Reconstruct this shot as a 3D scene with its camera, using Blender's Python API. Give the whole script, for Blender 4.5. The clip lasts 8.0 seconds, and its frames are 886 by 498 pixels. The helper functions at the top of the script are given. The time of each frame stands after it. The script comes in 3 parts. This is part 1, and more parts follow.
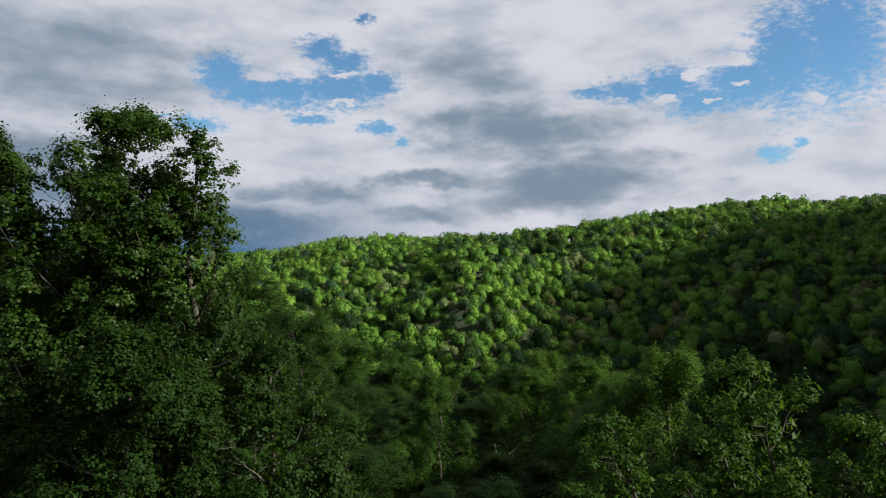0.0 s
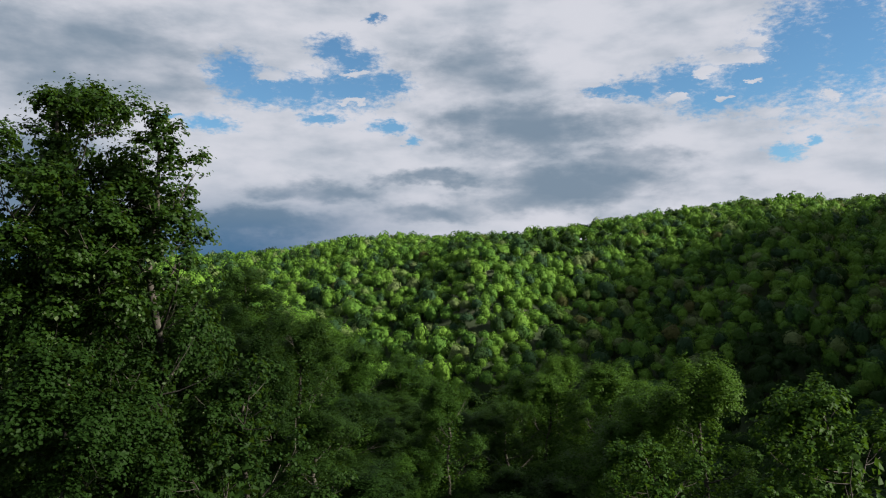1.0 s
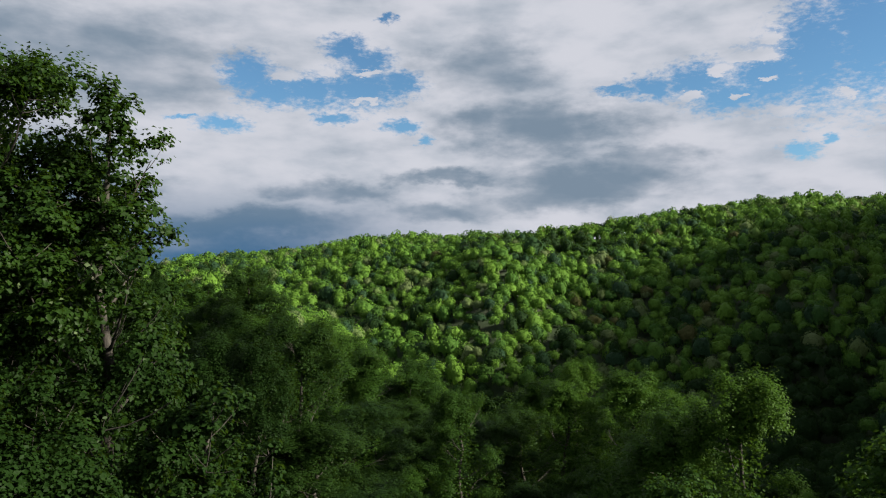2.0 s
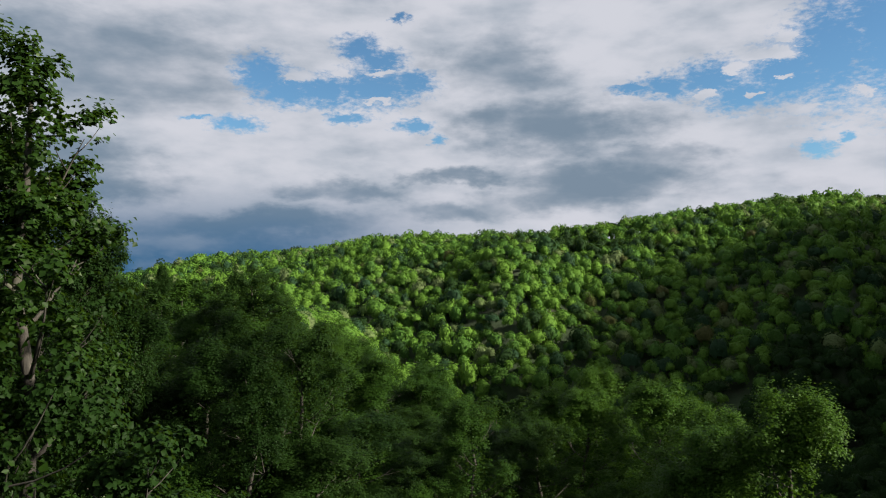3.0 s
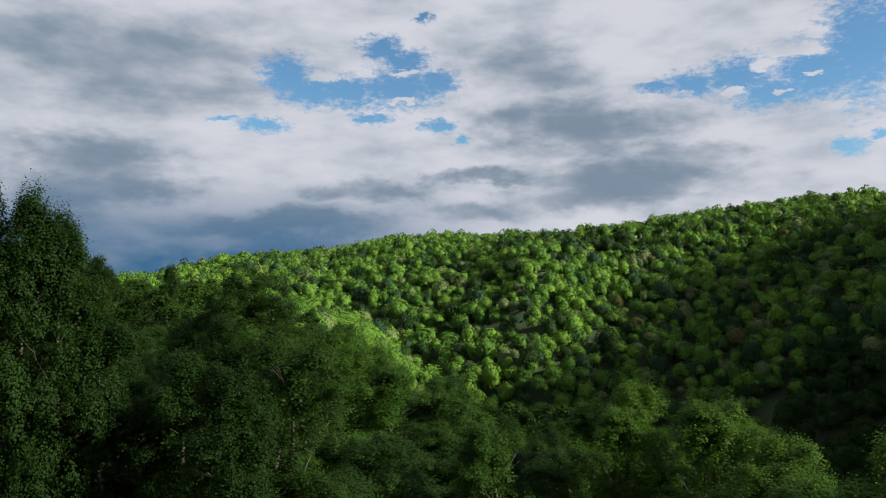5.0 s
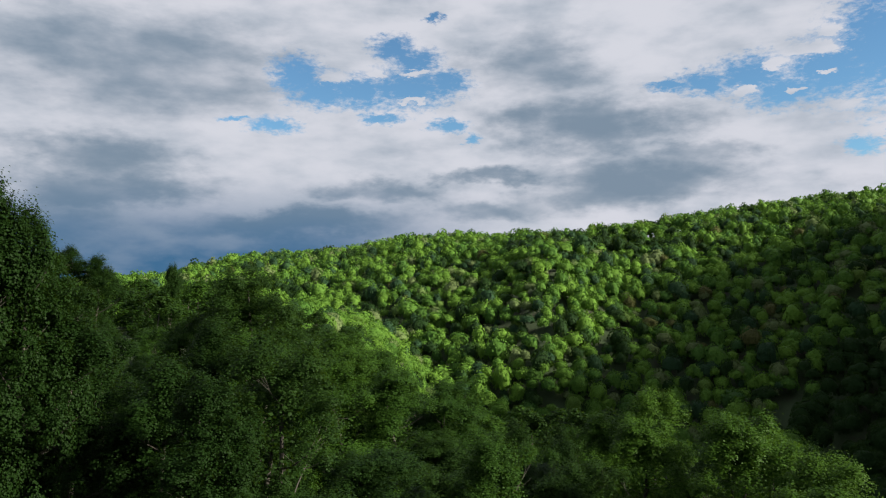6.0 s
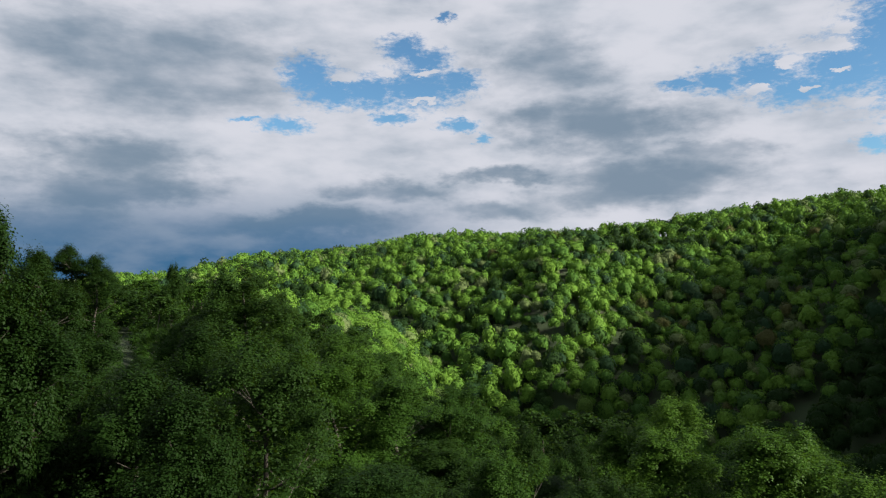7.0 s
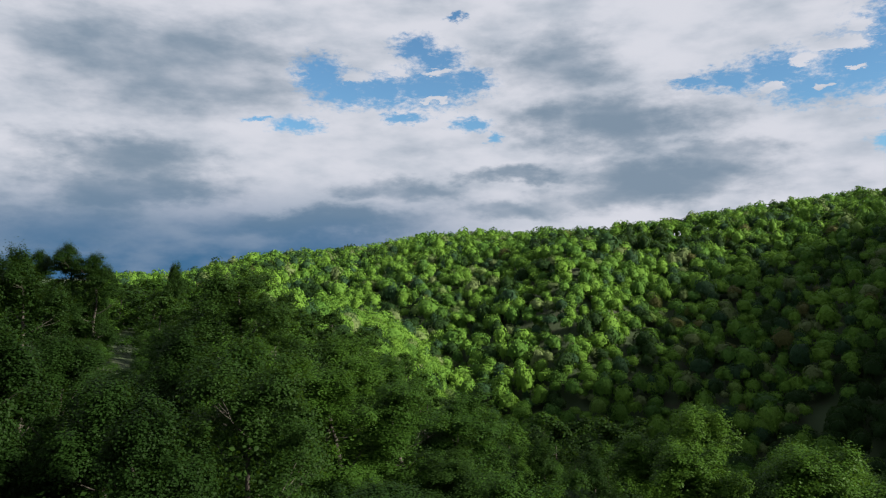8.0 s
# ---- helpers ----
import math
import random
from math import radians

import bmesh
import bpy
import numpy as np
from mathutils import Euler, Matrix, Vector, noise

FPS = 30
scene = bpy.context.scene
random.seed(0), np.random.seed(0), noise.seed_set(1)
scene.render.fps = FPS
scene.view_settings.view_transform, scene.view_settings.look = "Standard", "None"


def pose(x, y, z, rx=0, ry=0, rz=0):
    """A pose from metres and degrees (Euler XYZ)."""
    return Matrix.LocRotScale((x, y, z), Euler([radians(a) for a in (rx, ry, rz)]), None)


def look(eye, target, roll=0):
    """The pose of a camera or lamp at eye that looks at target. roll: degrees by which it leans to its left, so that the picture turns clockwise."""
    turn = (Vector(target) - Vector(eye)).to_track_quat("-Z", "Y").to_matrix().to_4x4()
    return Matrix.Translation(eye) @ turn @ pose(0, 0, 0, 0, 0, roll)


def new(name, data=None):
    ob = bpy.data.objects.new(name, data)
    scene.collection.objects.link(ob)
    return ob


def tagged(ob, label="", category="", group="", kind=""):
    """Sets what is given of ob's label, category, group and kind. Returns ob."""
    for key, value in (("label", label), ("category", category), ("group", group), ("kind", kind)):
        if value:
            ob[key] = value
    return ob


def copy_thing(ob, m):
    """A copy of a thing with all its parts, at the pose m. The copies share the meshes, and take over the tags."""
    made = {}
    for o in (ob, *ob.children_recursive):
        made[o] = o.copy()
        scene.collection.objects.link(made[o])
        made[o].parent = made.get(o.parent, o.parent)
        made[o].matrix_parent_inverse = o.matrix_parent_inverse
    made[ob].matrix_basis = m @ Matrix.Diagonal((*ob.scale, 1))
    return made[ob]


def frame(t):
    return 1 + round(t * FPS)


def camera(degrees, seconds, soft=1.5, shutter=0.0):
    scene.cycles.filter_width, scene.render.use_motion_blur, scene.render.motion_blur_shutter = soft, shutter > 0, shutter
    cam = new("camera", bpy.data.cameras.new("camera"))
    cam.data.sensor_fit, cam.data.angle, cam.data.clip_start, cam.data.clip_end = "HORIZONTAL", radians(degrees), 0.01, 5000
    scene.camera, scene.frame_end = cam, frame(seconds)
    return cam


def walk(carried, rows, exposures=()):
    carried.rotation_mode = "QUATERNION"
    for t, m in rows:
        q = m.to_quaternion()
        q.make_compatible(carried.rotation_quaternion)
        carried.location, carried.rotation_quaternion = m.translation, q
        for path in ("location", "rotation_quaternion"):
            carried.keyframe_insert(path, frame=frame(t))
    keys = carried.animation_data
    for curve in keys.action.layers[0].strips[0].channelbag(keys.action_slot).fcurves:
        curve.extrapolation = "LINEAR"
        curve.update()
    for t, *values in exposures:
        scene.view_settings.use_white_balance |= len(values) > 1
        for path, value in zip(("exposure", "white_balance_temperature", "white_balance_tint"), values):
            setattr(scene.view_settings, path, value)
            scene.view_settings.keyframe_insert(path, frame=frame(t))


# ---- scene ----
# ---- camera: a drone gliding forwards over the tree tops, turning slowly to its left ----
cam = camera(63.4, 8.0, soft=1.1)
# seconds, eye, yaw, pitch
PATH = [
    (0.0, (0.000, 0.000, 24.000), 0.000, 1.765),
    (0.5, (0.117, 2.381, 24.126), 0.405, 1.715),
    (1.0, (0.184, 4.730, 24.242), 0.863, 1.675),
    (1.5, (0.217, 7.051, 24.347), 1.356, 1.643),
    (2.0, (0.229, 9.348, 24.441), 1.868, 1.618),
    (2.5, (0.232, 11.626, 24.525), 2.387, 1.599),
    (3.0, (0.235, 13.888, 24.598), 2.902, 1.585),
    (3.5, (0.244, 16.138, 24.661), 3.405, 1.575),
    (4.0, (0.263, 18.379, 24.714), 3.891, 1.568),
    (4.5, (0.293, 20.615, 24.758), 4.358, 1.562),
    (5.0, (0.334, 22.849, 24.792), 4.806, 1.556),
    (5.5, (0.381, 25.085, 24.816), 5.237, 1.549),
    (6.0, (0.429, 27.326, 24.831), 5.658, 1.540),
    (6.5, (0.469, 29.575, 24.837), 6.077, 1.527),
    (7.0, (0.490, 31.835, 24.833), 6.503, 1.510),
    (7.5, (0.479, 34.109, 24.821), 6.952, 1.488),
    (8.0, (0.419, 36.400, 24.800), 7.438, 1.458),
]
EXPOSURES = [(0.0, 1.56), (1.2, 1.53), (2.5, 1.50), (4.5, 1.51), (6.0, 1.56), (8.0, 1.60)]
walk(cam, [(t, pose(*eye, 90 + pitch, 0, yaw)) for t, eye, yaw, pitch in PATH], EXPOSURES)

# ---- daylight: broken cloud, sun from the right ----
SUN_AZ, SUN_EL = 100.0, 27.0     # degrees clockwise from +y, and above the horizon
SUN_STRENGTH = 5.0
CLOUD_LIGHT = 0.23
SKY_STRENGTH = 0.0437

lamp = bpy.data.lights.new("sun", "SUN")
lamp.energy, lamp.angle, lamp.color = SUN_STRENGTH, radians(5.5), (1.0, 0.93, 0.78)
sun = new("sun", lamp)
sd = Vector((math.sin(radians(SUN_AZ)) * math.cos(radians(SUN_EL)), math.cos(radians(SUN_AZ)) * math.cos(radians(SUN_EL)), math.sin(radians(SUN_EL))))
sun.matrix_world = look(sd * 400, (0, 0, 0))


class Nodes:
    """A short way to write node trees."""

    def __init__(self, tree):
        self.tree = tree
        tree.nodes.clear()

    def add(self, kind, inputs=None, **props):
        n = self.tree.nodes.new(kind)
        for k, v in props.items():
            setattr(n, k, v)
        for k, v in (inputs or {}).items():
            if hasattr(v, "is_output"):
                self.tree.links.new(v, n.inputs[k])
            else:
                n.inputs[k].default_value = v
        return n

    def math(self, op, a, b=0.0, c=0.0, clamp=False):
        return self.add("ShaderNodeMath", {0: a, 1: b, 2: c}, operation=op, use_clamp=clamp).outputs[0]

    def vmath(self, op, a, b=(0, 0, 0)):
        n = self.add("ShaderNodeVectorMath", {0: a, 1: b}, operation=op)
        return n.outputs["Value"] if op in ("LENGTH", "DOT_PRODUCT", "DISTANCE") else n.outputs[0]

    def smooth(self, x, lo, hi, to_lo=0.0, to_hi=1.0):
        return self.add("ShaderNodeMapRange", {0: x, 1: lo, 2: hi, 3: to_lo, 4: to_hi}, interpolation_type="SMOOTHSTEP").outputs[0]

    def noise(self, vec, scale, detail=6.0, rough=0.55, dist=0.0):
        return self.add("ShaderNodeTexNoise", {"Vector": vec, "Scale": scale, "Detail": detail, "Roughness": rough, "Distortion": dist})

    def mix(self, fac, a, b, blend="MIX"):
        n = self.add("ShaderNodeMix", data_type="RGBA", blend_type=blend)
        for i, v in ((0, fac), (6, a), (7, b)):
            if hasattr(v, "is_output"):
                self.tree.links.new(v, n.inputs[i])
            else:
                n.inputs[i].default_value = v if i == 0 else (*v, 1.0)
        return n.outputs[2]


# gaps of blue in the cloud: azimuth and elevation of the middle, half width and half height, degrees
BLUE_GAPS = [
    (-17.2, 14.8, 2.2, 1.7), (-15.3, 13.8, 3.0, 1.55), (-12.4, 13.8, 2.8, 1.4), (-8.6, 14.2, 4.5, 1.65), (-5.4, 14.6, 2.1, 1.1),
    (-9.7, 17.1, 2.0, 1.1), (-7.9, 16.2, 2.4, 1.1), (-19.1, 11.0, 2.1, 0.78), (-10.4, 11.9, 2.05, 0.49), (-5.2, 11.4, 1.63, 0.63),
    (-3.5, 10.3, 0.72, 0.5), (-22.1, 11.3, 1.06, 0.21), (11.9, 13.7, 1.88, 0.35), (14.4, 13.8, 2.37, 0.94), (17.8, 13.9, 2.93, 1.6),
    (20.3, 12.6, 3.58, 1.32), (23.1, 13.9, 3.06, 2.62), (25.8, 15.1, 3.08, 4.52), (29.1, 15.9, 3.83, 5.32), (24.6, 8.5, 1.54, 0.64),
    (26.7, 9.1, 0.6, 0.31), (-6.4, 19.3, 0.81, 0.27),
]
# small white puffs that drift in the gaps
PUFFS = [
    (-14.4, 14.8, 1.49, 0.49), (-11.0, 15.3, 0.8, 0.4), (-8.0, 15.4, 1.3, 0.3), (17.2, 12.9, 1.02, 0.46), (20.8, 12.7, 0.6, 0.25),
    (22.6, 13.8, 0.51, 0.2), (21.8, 15.4, 2.28, 0.61), (27.7, 12.2, 0.72, 0.35), (23.8, 11.4, 1.28, 0.36), (-8.2, 13.3, 1.35, 0.27),
    (19.6, 14.6, 1.14, 0.42), (22.9, 16.4, 0.72, 0.48),
]
# heavier grey banks, with their weight
GREY_BANKS = [
    (-28.8, 15.0, 11.0, 3.6, 0.75), (-32.0, 8.5, 5.64, 1.68, 0.9), (-30.9, 6.1, 6.5, 1.8, 0.95), (-34.7, 3.3, 5.01, 1.75, 0.8), (1.4, 15.7, 5.15, 2.7, 0.7),
    (5.8, 11.3, 6.81, 2.14, 1.0), (-1.8, 7.1, 3.97, 0.77, 0.95), (9.7, 7.0, 7.47, 1.84, 1.0), (14.3, 8.6, 3.88, 1.12, 0.85), (-10.4, 6.1, 4.68, 0.99, 0.8),
    (-17.4, 3.5, 8.97, 1.05, 0.9), (-2.3, 4.5, 5.64, 0.99, 0.75), (5.8, 5.5, 5.71, 1.16, 0.8), (25.3, 6.1, 3.45, 0.55, 0.4), (-5.9, 19.7, 5.42, 1.13, 0.3),
    (-7.7, 9.4, 2.7, 0.54, 0.25),
]


def build_world():
    world = bpy.data.worlds.new("sky")
    scene.world = world
    world.use_nodes = True
    N = Nodes(world.node_tree)
    way = N.add("ShaderNodeTexCoord").outputs["Generated"]
    xyz = N.add("ShaderNodeSeparateXYZ", {0: way}).outputs
    az = N.math("MULTIPLY", N.math("ARCTAN2", xyz[0], xyz[1]), 57.2958)
    el = N.math("MULTIPLY", N.math("ARCSINE", xyz[2]), 57.2958)
    flat = N.add("ShaderNodeCombineXYZ", {0: az, 1: N.math("MULTIPLY", el, 2.0)}).outputs[0]
    warp1 = N.vmath("SUBTRACT", N.noise(flat, 0.16, 5, 0.6).outputs["Color"], (0.5, 0.5, 0.5))
    warp2 = N.vmath("SUBTRACT", N.noise(flat, 0.7, 5, 0.65).outputs["Color"], (0.5, 0.5, 0.5))
    pos = N.add("ShaderNodeCombineXYZ", {0: az, 1: el}).outputs[0]
    ragged = N.vmath("ADD", N.vmath("ADD", pos, N.vmath("MULTIPLY", warp1, (1.8, 1.0, 0))), N.vmath("MULTIPLY", warp2, (2.8, 1.5, 0)))
    soft = N.vmath("ADD", N.vmath("ADD", pos, N.vmath("MULTIPLY", warp1, (13.0, 4.4, 0))), N.vmath("MULTIPLY", warp2, (2.2, 0.9, 0)))

    def cover(p, spots, blend):
        """1 in the middle of a spot, 0 on its rim, below 0 outside."""
        best = None
        for a, e, ra, re, *weight in spots:
            d = N.vmath("LENGTH", N.vmath("MULTIPLY", N.vmath("SUBTRACT", p, (a, e, 0)), (1 / ra, 1 / re, 0)))
            v = N.math("SUBTRACT", 1.0, d)
            if weight:
                v = N.math("MULTIPLY", N.smooth(v, -0.95, 0.85), weight[0])
            best = v if best is None else N.math("SMOOTH_MAX", best, v, blend)
        return best

    fine = N.noise(flat, 1.5, 6, 0.66).outputs[0]
    broad = N.noise(flat, 0.12, 6, 0.6).outputs[0]
    streak = N.noise(N.vmath("MULTIPLY", flat, (0.6, 0.75, 1.0)), 0.26, 5, 0.52).outputs[0]
    puffy = N.math("ADD", cover(ragged, PUFFS, 0.1), N.math("MULTIPLY", N.math("SUBTRACT", fine, 0.5), 1.6))
    gap = N.math("ADD", cover(ragged, BLUE_GAPS, 0.2), N.math("MULTIPLY", N.math("SUBTRACT", fine, 0.5), 1.7))
    gap = N.math("MULTIPLY", N.smooth(gap, -0.25, 0.60), N.smooth(puffy, 0.35, -0.05))
    # round and behind, the same broken cloud goes on
    away = N.smooth(N.math("ABSOLUTE", az), 38.0, 52.0)
    gap = N.math("MAXIMUM", gap, N.math("MULTIPLY", away, N.smooth(broad, 0.56, 0.64)))
    grey = N.math("ADD", cover(soft, GREY_BANKS, 0.3), N.math("MULTIPLY", N.math("SUBTRACT", streak, 0.5), 1.3), clamp=True)
    grey = N.math("MAXIMUM", grey, N.math("MULTIPLY", away, N.smooth(streak, 0.45, 0.7)))
    low = N.math("MULTIPLY", N.smooth(el, 8.0, 0.5), N.smooth(az, 4.0, -16.0))
    white = N.mix(N.smooth(streak, 0.35, 0.7), (0.98, 1.0, 1.10), (0.86, 0.91, 1.02))
    cloud = N.mix(N.smooth(grey, 0.02, 1.05), white, (0.30, 0.405, 0.53))
    cloud = N.mix(N.math("MULTIPLY", low, N.smooth(streak, 0.72, 0.40, 0.72, 1.0)), cloud, (0.075, 0.22, 0.42))
    cloud = N.vmath("SCALE", cloud)
    # thinner and brighter towards the zenith, as under any layer of cloud
    N.tree.links.new(N.smooth(el, 21.0, 62.0, CLOUD_LIGHT, CLOUD_LIGHT * 1.2), cloud.node.inputs["Scale"])
    sky = N.add("ShaderNodeTexSky", sky_type="NISHITA", sun_disc=False, sun_elevation=radians(SUN_EL), sun_rotation=radians(SUN_AZ), altitude=300.0, dust_density=0.3, ozone_density=2.0)
    clear = N.vmath("SCALE", sky.outputs[0])
    clear.node.inputs["Scale"].default_value = SKY_STRENGTH
    clear = N.vmath("MULTIPLY", clear, (0.66, 0.92, 1.03))
    colour = N.mix(gap, cloud, clear)
    back = N.add("ShaderNodeBackground", {"Color": colour, "Strength": 1.0})
    N.add("ShaderNodeOutputWorld", {0: back.outputs[0]})


build_world()


# ---- materials ----
def leaf_material(name, young, old, through_light=0.34, rough=0.5, pale=0.0, attribute=False, shine=0.12):
    """Broad leaves: two greens mixed by leaf and by tree, with light coming through the blade."""
    m = bpy.data.materials.new(name)
    m.use_nodes = True
    N = Nodes(m.node_tree)
    island = N.add("ShaderNodeNewGeometry").outputs["Random Per Island"]
    whole = N.add("ShaderNodeAttribute", attribute_name="tint").outputs["Fac"] if attribute else N.add("ShaderNodeObjectInfo").outputs["Random"]
    place = N.add("ShaderNodeTexCoord").outputs["Object"]
    patch = N.noise(place, 0.35 if not attribute else 0.05, 3, 0.6).outputs[0]
    k = N.math("ADD", N.math("MULTIPLY", island, 0.34), N.math("MULTIPLY", whole, 0.80 if attribute else 0.45))
    k = N.math("ADD", k, N.math("MULTIPLY", patch, 0.3), clamp=True)
    base = N.mix(k, old, young)
    if attribute:
        rusty = N.smooth(whole, 0.98, 0.99)
        base = N.mix(rusty, base, (0.088, 0.090, 0.032))
        blue = N.smooth(whole, 0.16, 0.08)
        base = N.mix(blue, base, (0.026, 0.060, 0.028))
        grey = N.math("MULTIPLY", N.smooth(whole, 0.80, 0.82), N.smooth(whole, 0.90, 0.88))
        base = N.mix(grey, base, (0.125, 0.165, 0.066))
        # darkest leaf tone: scattered crowns, and those tinted for the gully's shade
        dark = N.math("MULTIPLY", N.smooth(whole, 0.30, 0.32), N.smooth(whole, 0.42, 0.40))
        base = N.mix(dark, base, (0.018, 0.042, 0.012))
    if attribute:
        base = N.mix(N.smooth(N.noise(place, 1.3, 3, 0.7).outputs[0], 0.40, 0.62, 0.0, 0.75), N.mix(1.0, base, (0.62, 0.66, 0.62), "MULTIPLY"), base)
    if pale:
        base = N.mix(N.smooth(island, 1 - pale, 1 - pale * 0.7), base, (0.08, 0.11, 0.05))
    face = N.add("ShaderNodeBsdfPrincipled", {"Base Color": base, "Roughness": rough, "Specular IOR Level": shine})
    glow = N.add("ShaderNodeBsdfTranslucent", {"Color": N.mix(0.45, base, (0.09, 0.17, 0.012))})
    if attribute:
        # sprays of leaves too small to tell apart
        spray = N.noise(place, 1.0, 5, 0.75).outputs[0]
        bump = N.add("ShaderNodeBump", {"Height": spray, "Strength": 0.8, "Distance": 0.7}).outputs[0]
        for shader in (face, glow):
            N.tree.links.new(bump, shader.inputs["Normal"])
    both = N.add("ShaderNodeMixShader", {0: through_light, 1: face.outputs[0], 2: glow.outputs[0]})
    N.add("ShaderNodeOutputMaterial", {0: both.outputs[0]})
    return m


def bark_material(name, light, dark):
    m = bpy.data.materials.new(name)
    m.use_nodes = True
    N = Nodes(m.node_tree)
    p = N.add("ShaderNodeTexCoord").outputs["Object"]
    ridges = N.noise(N.vmath("MULTIPLY", p, (9, 9, 1.4)), 1.0, 6, 0.65).outputs[0]
    stain = N.noise(p, 0.7, 4).outputs[0]
    c = N.mix(N.smooth(ridges, 0.35, 0.65), dark, light)
    c = N.mix(N.smooth(stain, 0.5, 0.75, 0.0, 0.5), c, (0.09, 0.10, 0.06))
    bump = N.add("ShaderNodeBump", {"Height": ridges, "Strength": 0.7, "Distance": 0.03})
    b = N.add("ShaderNodeBsdfPrincipled", {"Base Color": c, "Roughness": 0.9, "Normal": bump.outputs[0]})
    N.add("ShaderNodeOutputMaterial", {0: b.outputs[0]})
    return m


def floor_material():
    m = bpy.data.materials.new("forest floor")
    m.use_nodes = True
    N = Nodes(m.node_tree)
    p = N.add("ShaderNodeTexCoord").outputs["Object"]
    a, b = N.noise(p, 0.09, 5).outputs[0], N.noise(p, 2.3, 8, 0.7).outputs[0]
    c = N.mix(N.smooth(b, 0.35, 0.7), (0.014, 0.013, 0.007), (0.034, 0.029, 0.016))
    c = N.mix(N.smooth(a, 0.28, 0.50), c, (0.020, 0.038, 0.010))
    bump = N.add("ShaderNodeBump", {"Height": b, "Strength": 0.8, "Distance": 0.25})
    s = N.add("ShaderNodeBsdfPrincipled", {"Base Color": c, "Roughness": 0.95, "Normal": bump.outputs[0]})
    N.add("ShaderNodeOutputMaterial", {0: s.outputs[0]})
    return m


LEAF_POPLAR = leaf_material("poplar leaves", (0.018, 0.042, 0.005), (0.006, 0.019, 0.003), pale=0.02, shine=0.10, rough=0.5, through_light=0.30)
LEAF_SPRING = leaf_material("spring leaves", (0.029, 0.066, 0.008), (0.009, 0.027, 0.005), shine=0.05, rough=0.55, through_light=0.30)
# lighter yellow-green that puts sunlight into the spur trees' leaf colour
LEAF_SUNLIT = leaf_material("sunlit tulip leaves", (0.043, 0.092, 0.010), (0.017, 0.046, 0.006), shine=0.06, rough=0.5, through_light=0.32)
LEAF_OAK = leaf_material("oak leaves", (0.018, 0.040, 0.007), (0.006, 0.018, 0.004), shine=0.05, rough=0.55, through_light=0.30)
# a much darker leaf green, with the shade on the left put into it
LEAF_SHADED = leaf_material("shaded leaves", (0.011, 0.027, 0.005), (0.005, 0.013, 0.003), through_light=0.20, shine=0.03)
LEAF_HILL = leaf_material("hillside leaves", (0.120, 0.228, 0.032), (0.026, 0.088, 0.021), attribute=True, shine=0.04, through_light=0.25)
BARK = bark_material("grey bark", (0.044, 0.038, 0.031), (0.018, 0.015, 0.012))
FLOOR = floor_material()


# ---- the ground: a spur that falls to a valley, and a wooded ridge beyond it ----
def soft_plus(v, w):
    return w * np.logaddexp(0.0, v / w)


# azimuth to the left in degrees, distance of the crest, slope of the line of sight to the crest
CREST = np.array([
    # the first four bearings are out of view, raised to cast shade on the hill
    (-60.0, 660, 0.2600), (-52.0, 700, 0.3050), (-45.0, 740, 0.2950), (-40.0, 820, 0.2200), (-35.5, 950, 0.0980), (-33.0, 1050, 0.0900), (-28.0, 1000, 0.0860), (-25.5, 840, 0.0925), (-22.0, 820, 0.0928), (-18.4, 800, 0.0874),
    (-10.7, 760, 0.0697), (-6.0, 720, 0.0590), (-2.3, 700, 0.0475), (0.0, 800, 0.0430), (4.5, 930, 0.0412), (11.7, 1000, 0.0278),
    (20.9, 900, 0.0188), (27.1, 860, -0.0030), (34.0, 850, -0.0150), (60.0, 850, -0.0200),
])


def crest(az):
    return np.interp(az, CREST[:, 0], CREST[:, 1]), 24.5 + np.interp(az, CREST[:, 0], CREST[:, 1]) * np.interp(az, CREST[:, 0], CREST[:, 2])


